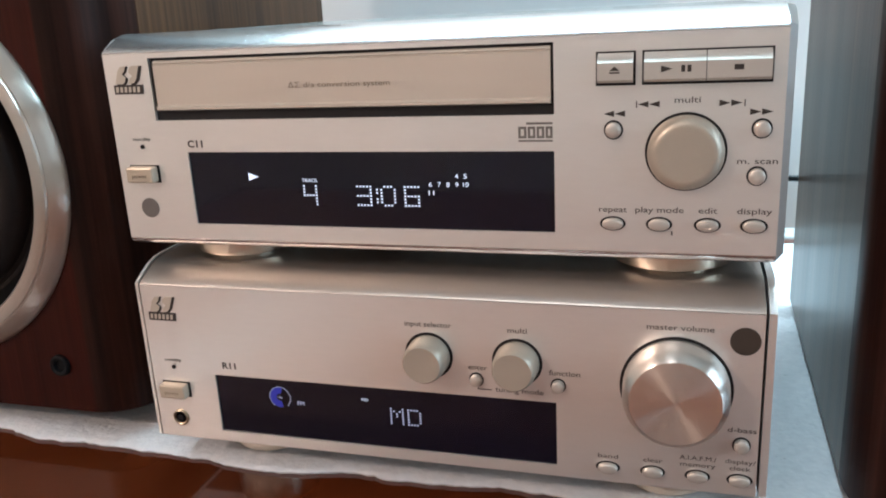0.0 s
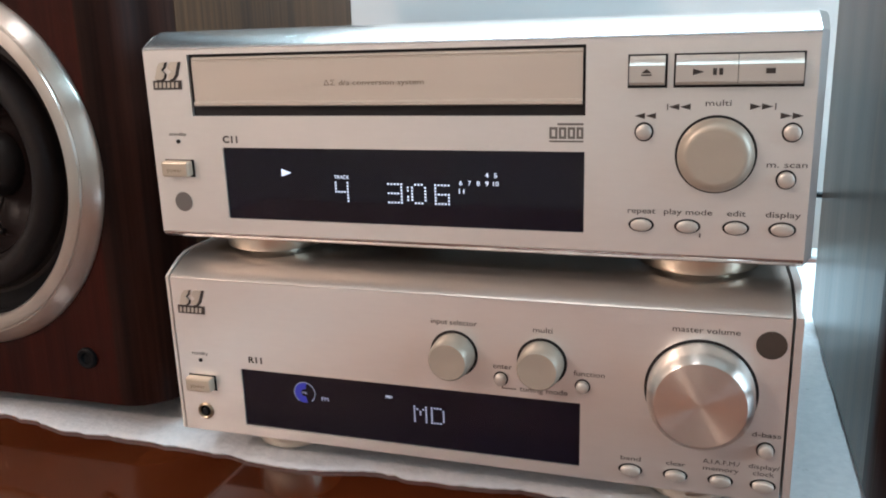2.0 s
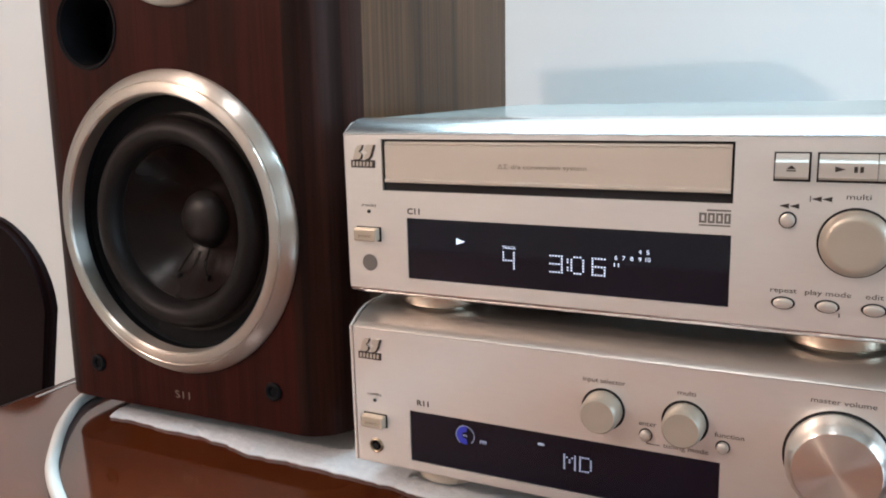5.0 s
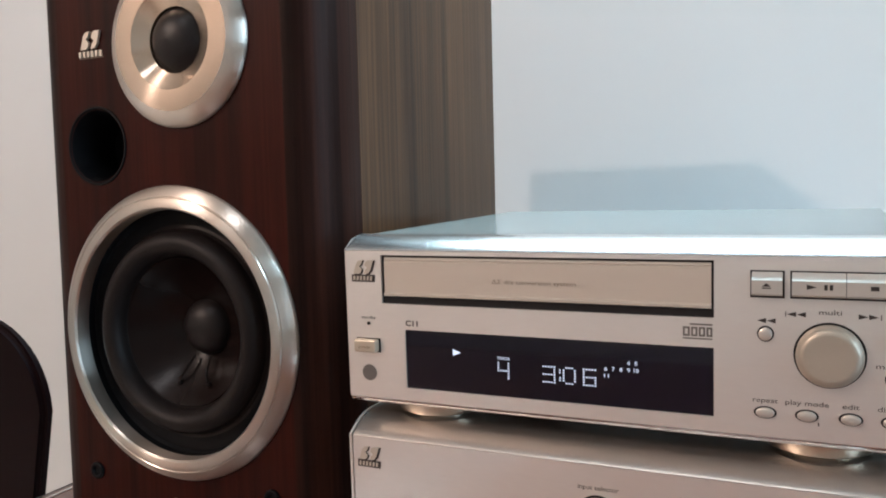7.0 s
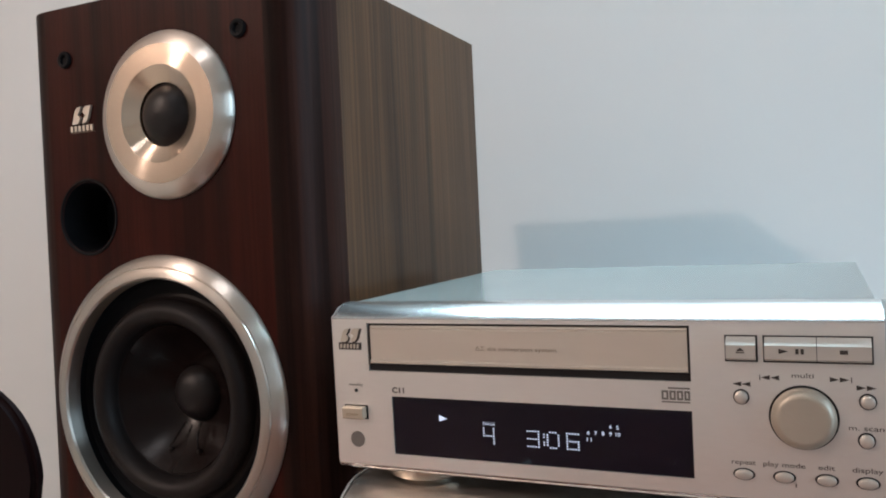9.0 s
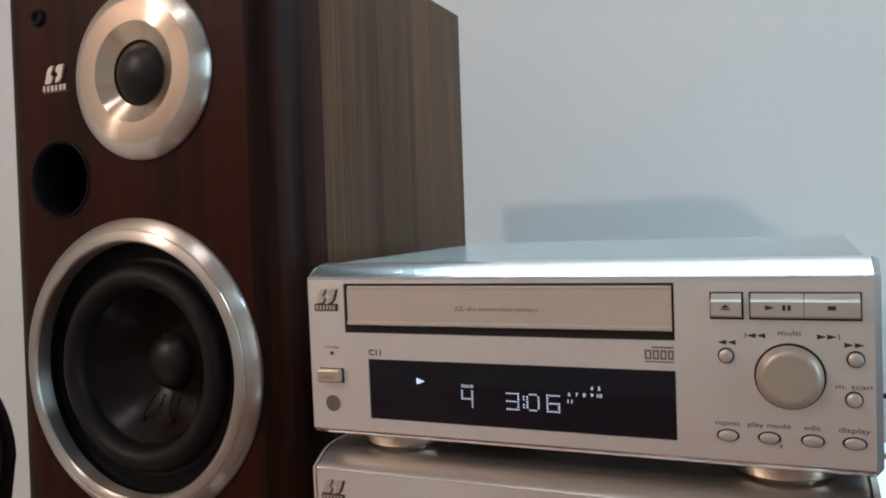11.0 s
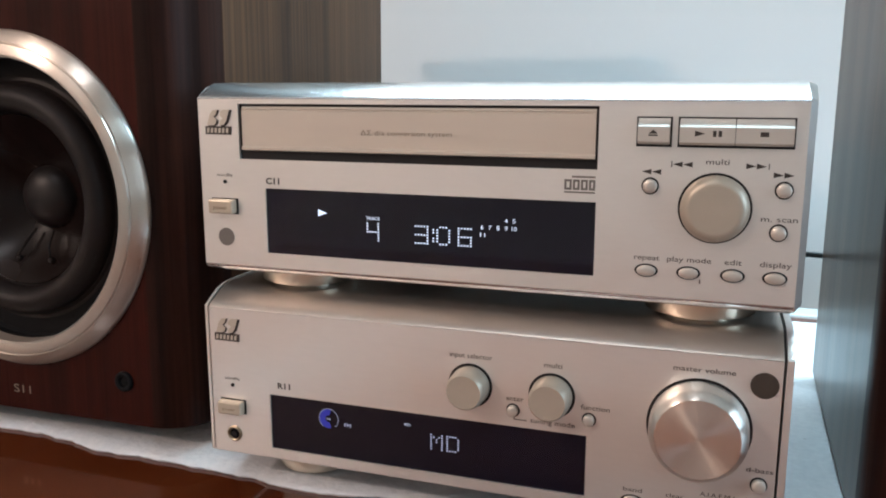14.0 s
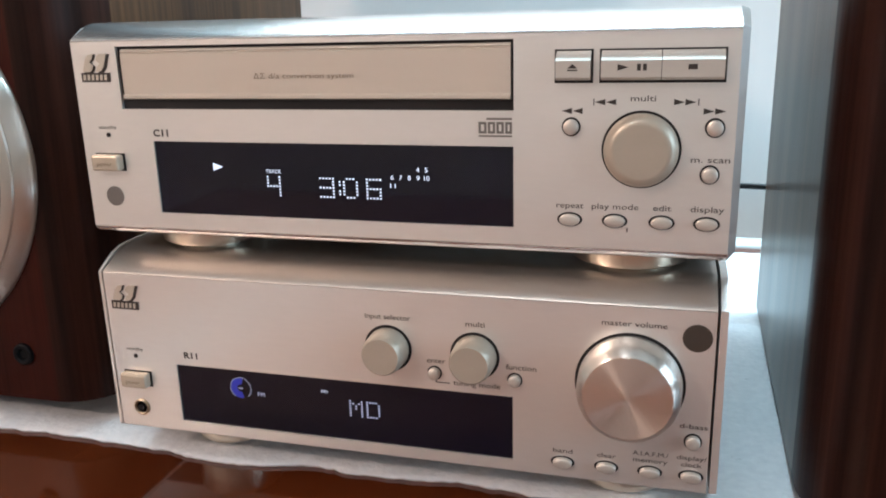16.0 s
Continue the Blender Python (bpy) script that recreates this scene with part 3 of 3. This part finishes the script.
part("bottom_edge", extrude_x(chin, FX0 + 0.0021, FX1 - 0.0019), SILVER_TOP, player, "rounded brushed lower lip")


def cheek(x_in, x_out, outline):
    """A bevelled end piece of the front, from the face to the side."""
    bm = bmesh.new()
    a = [bm.verts.new((x_in, y, z)) for y, z in outline]
    b = [bm.verts.new((x_out, max(y, 0.0028), z + (0.0026 if z < 0.0895 else 0.0016 if z < 0.12 else -0.0008))) for y, z in outline]
    k = len(outline)
    for i in range(k):
        bm.faces.new((a[i], a[(i + 1) % k], b[(i + 1) % k], b[i]))
    bm.faces.new(a)
    bm.faces.new(b)
    bmesh.ops.recalc_face_normals(bm, faces=bm.faces[:])
    return bm


side = [(0.0200, 0.0877), (0.0060, 0.0880), (0.0022, 0.0891), (0.0006, 0.0903), (0.0001, 0.0912), (0.0001, 0.1536), (0.0008, 0.1546), (0.0085, 0.1584), (0.0130, 0.1594), (0.0152, 0.1594), (0.0240, 0.1570), (0.0240, 0.0877)]
part("end_cap", cheek(FX0 + 0.0020, FX0, side), SILVER, player)
part("end_cap", cheek(FX1 - 0.0018, FX1 + 0.0004, side), SILVER, player)
part("case", box(FX0 + 0.003, FX1 - 0.003, 0.0152, 0.194, 0.0878, 0.1590, 0.0010), CASE, player, "pale grey steel case", smooth=False)
# disc tray in its dark slot
part("tray_slot", box(T0 - 0.001, T1 + 0.001, 0.0012, 0.0039, TZ0 - 0.001, TZ1 + 0.001), BLACK, player, smooth=False)
tray = part("tray", extrude_x([(0.0011, 0.1348), (0.0, 0.1349), (-0.0009, 0.1353), (-0.0009, 0.1362), (-0.0001, 0.1367), (-0.0001, 0.1494), (0.0003, 0.1497), (0.0003, 0.1500), (-0.0001, 0.1502), (0.0004, 0.1508), (0.0011, 0.1510)], T0 + 0.0016, T1 - 0.0009), TRAY, player, "champagne gold tray front")
writing("print", "\u0394\u03a3 d/a conversion system", 0.0335, 0.0017, -0.0265, 0.1422, tray, BRONZE, -0.00025)
# display
part("display", box(D0 - 0.0005, D1 + 0.0005, 0.0006, 0.0035, DZ0 - 0.0005, DZ1 + 0.0005), GLASS, player, "black glossy display window", smooth=False)
DY = 0.0005
part("display_sign", plate(triangle(-0.0592, 0.1130, 0.0036, 0.0026, DY), DY - 0.0001, DY), GLOW, player, "lit play sign", smooth=False)
writing("display_text", "TRACK", 0.0054, 0.0012, -0.0393, 0.1120, player, GLOW, DY - 0.0001)
dot_figure("4", -0.0395, 0.1071, 0.0042, 0.0060, DY, player, GLOW)
for c, x in (("3", -0.0210), (":", -0.0166), ("0", -0.0130), ("6", -0.0052)):
    dot_figure(c, x, 0.1071, 0.0044 if c != ":" else 0.004, 0.0060, DY, player, GLOW)
for c, x, z in (("4", 0.0094, 0.1136), ("5", 0.0121, 0.1136), ("6", 0.0010, 0.1110), ("7", 0.0038, 0.1110), ("8", 0.0066, 0.1110), ("9", 0.0094, 0.1110), ("10", 0.0122, 0.1110), ("11", 0.0012, 0.1084)):
    writing("display_text", c, 0.0010 * (1 if len(c) == 1 else 1.75), 0.0015, x, z, player, GLOW, DY - 0.0001)
# left controls
badge(-0.1010, 0.1452, player)
writing("print", "standby", 0.0068, 0.0012, -0.0992, 0.1257, player)
part("standby_light", lathe([(0.00075, 0.0001), (0.00075, -0.0003), (0.0001, -0.0004)], (-0.0992, 0, 0.1231), steps=16), BLACK, player)


def power_key(x, z, parent):
    part("recess", box(x - 0.0057, x + 0.0057, -0.0001, 0.0002, z - 0.0031, z + 0.0029), BLACK, parent, smooth=False)
    k = part("power_button", box(x - 0.0053, x + 0.0051, -0.0036, 0.0, z - 0.0027, z + 0.0026, 0.0007), POWER, parent, "champagne gold push button", smooth=False)
    writing("print", "power", 0.0058, 0.0014, x, z - 0.0002, k, BRONZE, -0.0037)


power_key(-0.0996, 0.1140, player)
part("sensor_window", lathe([(0.0034, 0.0001), (0.0034, -0.0002), (0.0001, -0.0003)], (-0.0997, 0, 0.1021), steps=36), SENSOR, player, "round grey sensor window")
writing("print", "C11", 0.0056, 0.0023, -0.0790, 0.1240, player, INK, bold=0.03)
# disc mark as plain shapes: hollow rounded squares and bars
mark = part("disc_mark", plate([(0.0288, 0.1240), (0.0388, 0.1240), (0.0388, 0.1245), (0.0288, 0.1245)], -0.0001, 0.0), PALE_INK, player, "small outlined disc mark", smooth=False)
for x0, x1, z0, z1 in ((0.0288, 0.0312, 0.1250, 0.1284), (0.0316, 0.0338, 0.1250, 0.1284), (0.0342, 0.0364, 0.1250, 0.1284), (0.0368, 0.0388, 0.1250, 0.1284)):
    part("mark", holed(x0, x1, z0, z1, [(x0 + 0.0007, x1 - 0.0007, z0 + 0.0007, z1 - 0.0007)], -0.0001, 0.0), PALE_INK, mark, smooth=False)
part("mark", plate([(0.0312, 0.1290), (0.0388, 0.1290), (0.0388, 0.1296), (0.0312, 0.1296)], -0.0001, 0.0), PALE_INK, mark, smooth=False)
# transport keys
k1 = key(0.0517, 0.0613, 0.1402, 0.1484, player)
k2 = key(0.0642, 0.0803, 0.1402, 0.1484, player)
k3 = key(0.0805, 0.0967, 0.1402, 0.1484, player)
KY = -0.0033
part("sign", plate([(0.0550, 0.1437), (0.0578, 0.1437), (0.0564, 0.1449)], KY, KY + 0.0001), INK, k1, smooth=False)
part("sign", plate([(0.0550, 0.1430), (0.0578, 0.1430), (0.0578, 0.1434), (0.0550, 0.1434)], KY, KY + 0.0001), INK, k1, smooth=False)
part("sign", plate(triangle(0.0702, 0.1439, 0.0030, 0.0018, KY), KY, KY + 0.0001), INK, k2, smooth=False)
for x in (0.0739, 0.0755):
    part("sign", plate([(x, 0.1430), (x + 0.0010, 0.1430), (x + 0.0010, 0.1448), (x, 0.1448)], KY, KY + 0.0001), INK, k2, smooth=False)
part("sign", plate([(0.0873, 0.1432), (0.0897, 0.1432), (0.0897, 0.1446), (0.0873, 0.1446)], KY, KY + 0.0001), INK, k3, smooth=False)


def skip_sign(x, z, right, bar, parent):
    s = 1 if right else -1
    for d in (-0.0015, 0.0015):
        part("sign", plate(triangle(x + d, z, 0.0029, 0.0017, 0, right), -0.0001, 0.0), INK, parent, smooth=False)
    if bar:
        b = x + s * 0.0034
        part("sign", plate([(b, z - 0.0009), (b + 0.0003, z - 0.0009), (b + 0.0003, z + 0.0009), (b, z + 0.0009)], -0.0001, 0.0), INK, parent, smooth=False)


skip_sign(0.0655, 0.1342, False, True, player)
skip_sign(0.0870, 0.1342, True, True, player)
skip_sign(0.0562, 0.1317, False, False, player)
skip_sign(0.0949, 0.1317, True, False, player)
writing("print", "multi", 0.0068, 0.0017, 0.0758, 0.1353, player)
part("recess", lathe([(0.0001, 0.0002), (0.0110, 0.0002), (0.0110, -0.00015), (0.0001, -0.00015)], (0.0757, 0, 0.1209), steps=64), BLACK, player)
part("jog_dial", lathe([(0.0103, 0.0), (0.0103, -0.0022), (0.0101, -0.0030), (0.0095, -0.0040), (0.0086, -0.0048), (0.0077, -0.0051), (0.0072, -0.0051), (0.0001, -0.0050)], (0.0757, 0, 0.1209), steps=96), KNOB, player, "round champagne jog dial", centre=(0.0757, 0, 0.1209))
for x, z in ((0.0560, 0.1272), (0.0952, 0.1272), (0.0945, 0.1142)):
    push_button(x, z, 0.0022, 1.0, player)
writing("print", "m. scan", 0.0104, 0.0017, 0.0945, 0.1184, player)
for word, w, x in (("repeat", 0.0079, 0.0560), ("play mode", 0.0133, 0.0690), ("edit", 0.0050, 0.0822), ("display", 0.0091, 0.0945)):
    push_button(x, 0.1000, 0.0030, 0.58, player, 0.0016)
    writing("print", word, w, 0.0017, x, 0.1043, player)
part("mark", plate([(0.0724, 0.0968), (0.0728, 0.0968), (0.0728, 0.0980), (0.0724, 0.0980)], -0.0001, 0.0), INK, player, smooth=False)
for x in (-0.0810, 0.0725):
    for y in (0.0310, 0.165):
        part("foot", lathe([(0.0192, 0.0880), (0.0192, 0.0826), (0.0188, 0.0819), (0.0150, 0.0815), (0.0150, 0.0806), (0.0001, 0.0806)], (x, y, 0), "z", 64), FOOT, player, "turned gold foot", centre=(x, y, 0.0))

# ---- receiver ----
receiver = thing("stereo_receiver", (-0.0045, 0.1, 0.0), "champagne silver stereo receiver with large volume knob", "receiver")
R0, R1, RZ0, RZ1 = -0.0838, 0.0388, 0.0177, 0.0400
part("front_panel", front_panel(FX0 + 0.0020, FX1 - 0.0032, 0.0138, 0.0730, [(R0, R1, RZ0, RZ1)], 0.004), SILVER, receiver, "satin champagne silver front", smooth=False)
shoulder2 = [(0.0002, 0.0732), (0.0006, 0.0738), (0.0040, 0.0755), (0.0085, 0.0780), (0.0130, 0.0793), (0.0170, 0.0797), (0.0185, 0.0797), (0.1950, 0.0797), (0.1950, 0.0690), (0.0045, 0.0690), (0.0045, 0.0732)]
# the colour carries the shade that the player casts on this top
part("top_cover", extrude_x(shoulder2, FX0 + 0.0020, FX1 - 0.0032), SHADED_TOP, receiver, "brushed metal top, the player's shade put into its colour")
chin2 = [(0.0, 0.0137), (0.0008, 0.0131), (0.0045, 0.0128), (0.0200, 0.0126), (0.0200, 0.0168), (0.0045, 0.0168), (0.0045, 0.0137)]
part("bottom_edge", extrude_x(chin2, FX0 + 0.0020, FX1 - 0.0032), SILVER, receiver)
side2 = [(0.1950, 0.0126), (0.0045, 0.0130), (0.0008, 0.0132), (0.0003, 0.0138), (0.0003, 0.0733), (0.0040, 0.0757), (0.0085, 0.0782), (0.0130, 0.0796), (0.0180, 0.0800), (0.1950, 0.0800)]
for xa, xb in ((FX0, FX0 + 0.0012), (FX1 - 0.0023, FX1 - 0.0001)):
    part("side_panel", extrude_x(side2, xa, xb), SILVER, receiver, "thin metal side panel")
part("case", box(FX0 + 0.0015, FX1 - 0.0028, 0.006, 0.194, 0.0128, 0.0690), BLACK, receiver, smooth=False)
part("display", box(R0 - 0.0005, R1 + 0.0005, 0.0006, 0.0035, RZ0 - 0.0005, RZ1 + 0.0005), GLASS, receiver, "black glossy display window", smooth=False)
badge(-0.1018, 0.0645, receiver)
writing("print", "standby", 0.0068, 0.0012, -0.1003, 0.0447, receiver)
part("standby_light", lathe([(0.00075, 0.0001), (0.00075, -0.0003), (0.0001, -0.0004)], (-0.1003, 0, 0.0419), steps=16), BLACK, receiver)
power_key(-0.1003, 0.0333, receiver)
jack = part("headphone_jack", lathe([(0.0032, 0.0001), (0.0032, -0.0006), (0.0027, -0.0010), (0.0022, -0.0006), (0.0020, 0.0001)], (-0.1003, 0, 0.0217), capped=False, steps=32), GOLD, receiver, "gold-rimmed headphone socket")
part("socket", lathe([(0.0021, -0.0002), (0.0013, -0.0002), (0.0012, -0.0009), (0.0001, -0.0009)], (-0.1003, 0, 0.0217), steps=24), BLACK, jack)
writing("print", "R11", 0.0054, 0.0023, -0.0775, 0.0440, receiver, INK, bold=0.03)
# display signs
arc = bmesh.new()
for k in range(22):
    w0 = radians(230 - k * 13)
    cx, cz, r = -0.0590 + 0.0040 * math.cos(w0), 0.0330 + 0.0040 * math.sin(w0), 0.00016
    box(cx - r, cx + r, DY - 0.0001, DY, cz - r, cz + r, bm=arc)
part("display_sign", arc, DIM_GLOW, receiver, "faint dotted dial", smooth=False)
crescent = [(-0.0590 + 0.0038 * math.cos(radians(a)), 0.0330 + 0.0038 * math.sin(radians(a))) for a in range(75, 286, 10)]
crescent += [(-0.0590 + 0.0014 * math.cos(radians(a)), 0.0330 + 0.0014 * math.sin(radians(a))) for a in range(285, 74, -10)]
part("display_sign", plate(crescent, DY - 0.00005, DY), BLUE_GLOW, receiver, "glowing blue crescent", smooth=False)
writing("display_text", "VOL", 0.0020, 0.0008, -0.0590, 0.0330, receiver, DIM_GLOW, DY - 0.0001)
writing("display_text", "FM", 0.0026, 0.0015, -0.0511, 0.0314, receiver, DIM_GLOW, DY - 0.0001)
writing("display_text", "MD", 0.0024, 0.0010, -0.0268, 0.0350, receiver, GLOW, DY - 0.0001)
dot_figure("M", -0.0155, 0.0297, 0.0042, 0.0055, DY, receiver, DIM_GLOW)
dot_figure("D", -0.0093, 0.0297, 0.0042, 0.0055, DY, receiver, DIM_GLOW)


def small_knob(x, z, parent):
    part("recess", lathe([(0.0001, 0.0002), (0.0081, 0.0002), (0.0081, -0.00015), (0.0001, -0.00015)], (x, 0, z), steps=64), BLACK, parent)
    part("knob", lathe([(0.0072, 0.0), (0.0070, -0.0055), (0.0066, -0.0074), (0.0060, -0.0082), (0.0057, -0.0082), (0.0001, -0.0079)], (x, 0, z), steps=72), KNOB, parent, "champagne rotary knob", centre=(x, 0, z))


small_knob(-0.0027, 0.0533, receiver)
small_knob(0.0265, 0.0530, receiver)
writing("print", "input selector", 0.0156, 0.0018, -0.0025, 0.0643, receiver)
writing("print", "multi", 0.0062, 0.0018, 0.0268, 0.0639, receiver)
for x in (0.0130, 0.0395):
    push_button(x, 0.0460, 0.0020, 1.0, receiver)
writing("print", "enter", 0.0062, 0.0018, 0.0136, 0.0504, receiver)
writing("print", "function", 0.0097, 0.0018, 0.0415, 0.0504, receiver)
writing("print", "tuning mode", 0.0156, 0.0018, 0.0270, 0.0432, receiver)
for x0, x1, z0, z1 in ((0.0133, 0.0136, 0.0426, 0.0438), (0.0136, 0.0180, 0.0426, 0.0429)):
    part("mark", plate([(x0, z0), (x1, z0), (x1, z1), (x0, z1)], -0.0001, 0.0), INK, receiver, smooth=False)
writing("print", "master volume", 0.0192, 0.0018, 0.0758, 0.0678, receiver)
VOL = (0.0750, 0, 0.0482)
part("recess", lathe([(0.0001, 0.0002), (0.0166, 0.0002), (0.0166, -0.00015), (0.0001, -0.00015)], VOL, steps=96), BLACK, receiver)
knob = part("volume_knob", lathe([(0.0157, 0.0), (0.0157, -0.0010), (0.0154, -0.0075), (0.0150, -0.0090), (0.0134, -0.0108)], VOL, steps=112), SPUN, receiver, "large spun aluminium volume knob", centre=VOL)
part("cap", lathe([(0.0134, -0.0108), (0.0131, -0.0110), (0.0001, -0.0110)], VOL, capped=False, steps=112), SPUN, knob, centre=VOL)
part("sensor_window", lathe([(0.0043, 0.0001), (0.0043, -0.0002), (0.0001, -0.0003)], (0.0941, 0, 0.0646), steps=40), DARK_SENSOR, receiver, "round dark sensor window")
push_button(0.0945, 0.0309, 0.0022, 1.0, receiver)
writing("print", "d-bass", 0.0082, 0.0016, 0.0945, 0.0360, receiver)
for x, rows in ((0.0550, (("band", 0.0062, 0.0230),)), (0.0688, (("clear", 0.0058, 0.0230),)), (0.0822, (("A.I.A.F.M./", 0.0108, 0.0252), ("memory", 0.0104, 0.0229))), (0.0945, (("display/", 0.0088, 0.0253), ("clock", 0.0060, 0.0230)))):
    push_button(x, 0.0190, 0.0031, 0.55, receiver, 0.0020)
    for word, w, z in rows:
        writing("print", word, w, 0.0015, x, z, receiver)
for x in (-0.0810, 0.0725):
    for y in (0.0325, 0.165):
        part("foot", lathe([(0.0165, 0.0127), (0.0165, 0.0030), (0.0158, 0.0012), (0.0150, -0.0002), (0.0001, -0.0002)], (x, y, 0), "z", 64), FOOT, receiver, "turned gold foot", centre=(x, y, 0.0))
receiver.location.z += 0.0008

# ---- cables ----
tagged(part("power_cable", tube([(-0.290, 0.16, -0.001), (-0.312, 0.09, -0.001), (-0.320, 0.040, -0.001), (-0.301, 0.006, -0.001), (-0.270, -0.027, -0.001), (-0.250, -0.044, -0.001), (-0.223, -0.061, -0.001), (-0.195, -0.075, -0.001), (-0.15, -0.12, -0.001), (-0.13, -0.30, -0.001)], 0.0030, 12), WHITE_CABLE), "thick white cable curving over the glossy table", "cable")
tagged(part("speaker_cable", tube([(0.05, 0.1955, 0.062), (0.07, 0.206, 0.067), (0.11, 0.210, 0.070), (0.15, 0.222, 0.068), (0.19, 0.226, 0.074), (0.220, 0.2105, 0.080)], 0.0016, 8), BLACK_CABLE), "thin black cable running behind the stack", "cable")

# ---- chair ----
chair = thing("chair", (-0.68, 0.05, -0.75), "very dark maroon chair with a rounded back beside the table", "chair")
corner = []
for cx, w0 in ((-0.547, 0), (-0.787, 90)):
    for k in range(11):
        w = radians(w0 + 90 * k / 10)
        corner.append((cx + 0.070 * math.cos(w), 0.0067 + 0.074 * math.sin(w)))
back = plate([(-0.545, -0.36), (-0.517, -0.17)] + corner + [(-0.817, -0.17), (-0.789, -0.36)], 0.136, 0.148)
bmesh.ops.bevel(back, geom=[e for e in back.edges if abs(e.verts[0].co.y - e.verts[1].co.y) < 1e-6], offset=0.004, segments=3, affect="EDGES")
part("backrest", back, CHAIR, chair)
part("seat", box(-0.850, -0.490, -0.22, 0.135, -0.34, -0.30, 0.012), CHAIR, chair)
for x in (-0.82, -0.52):
    part("leg", box(x - 0.016, x + 0.016, -0.20, -0.168, -0.75, -0.34, 0.004), CHAIR, chair)
    part("leg", box(x - 0.016, x + 0.016, 0.101, 0.133, -0.75, -0.34, 0.004), CHAIR, chair)
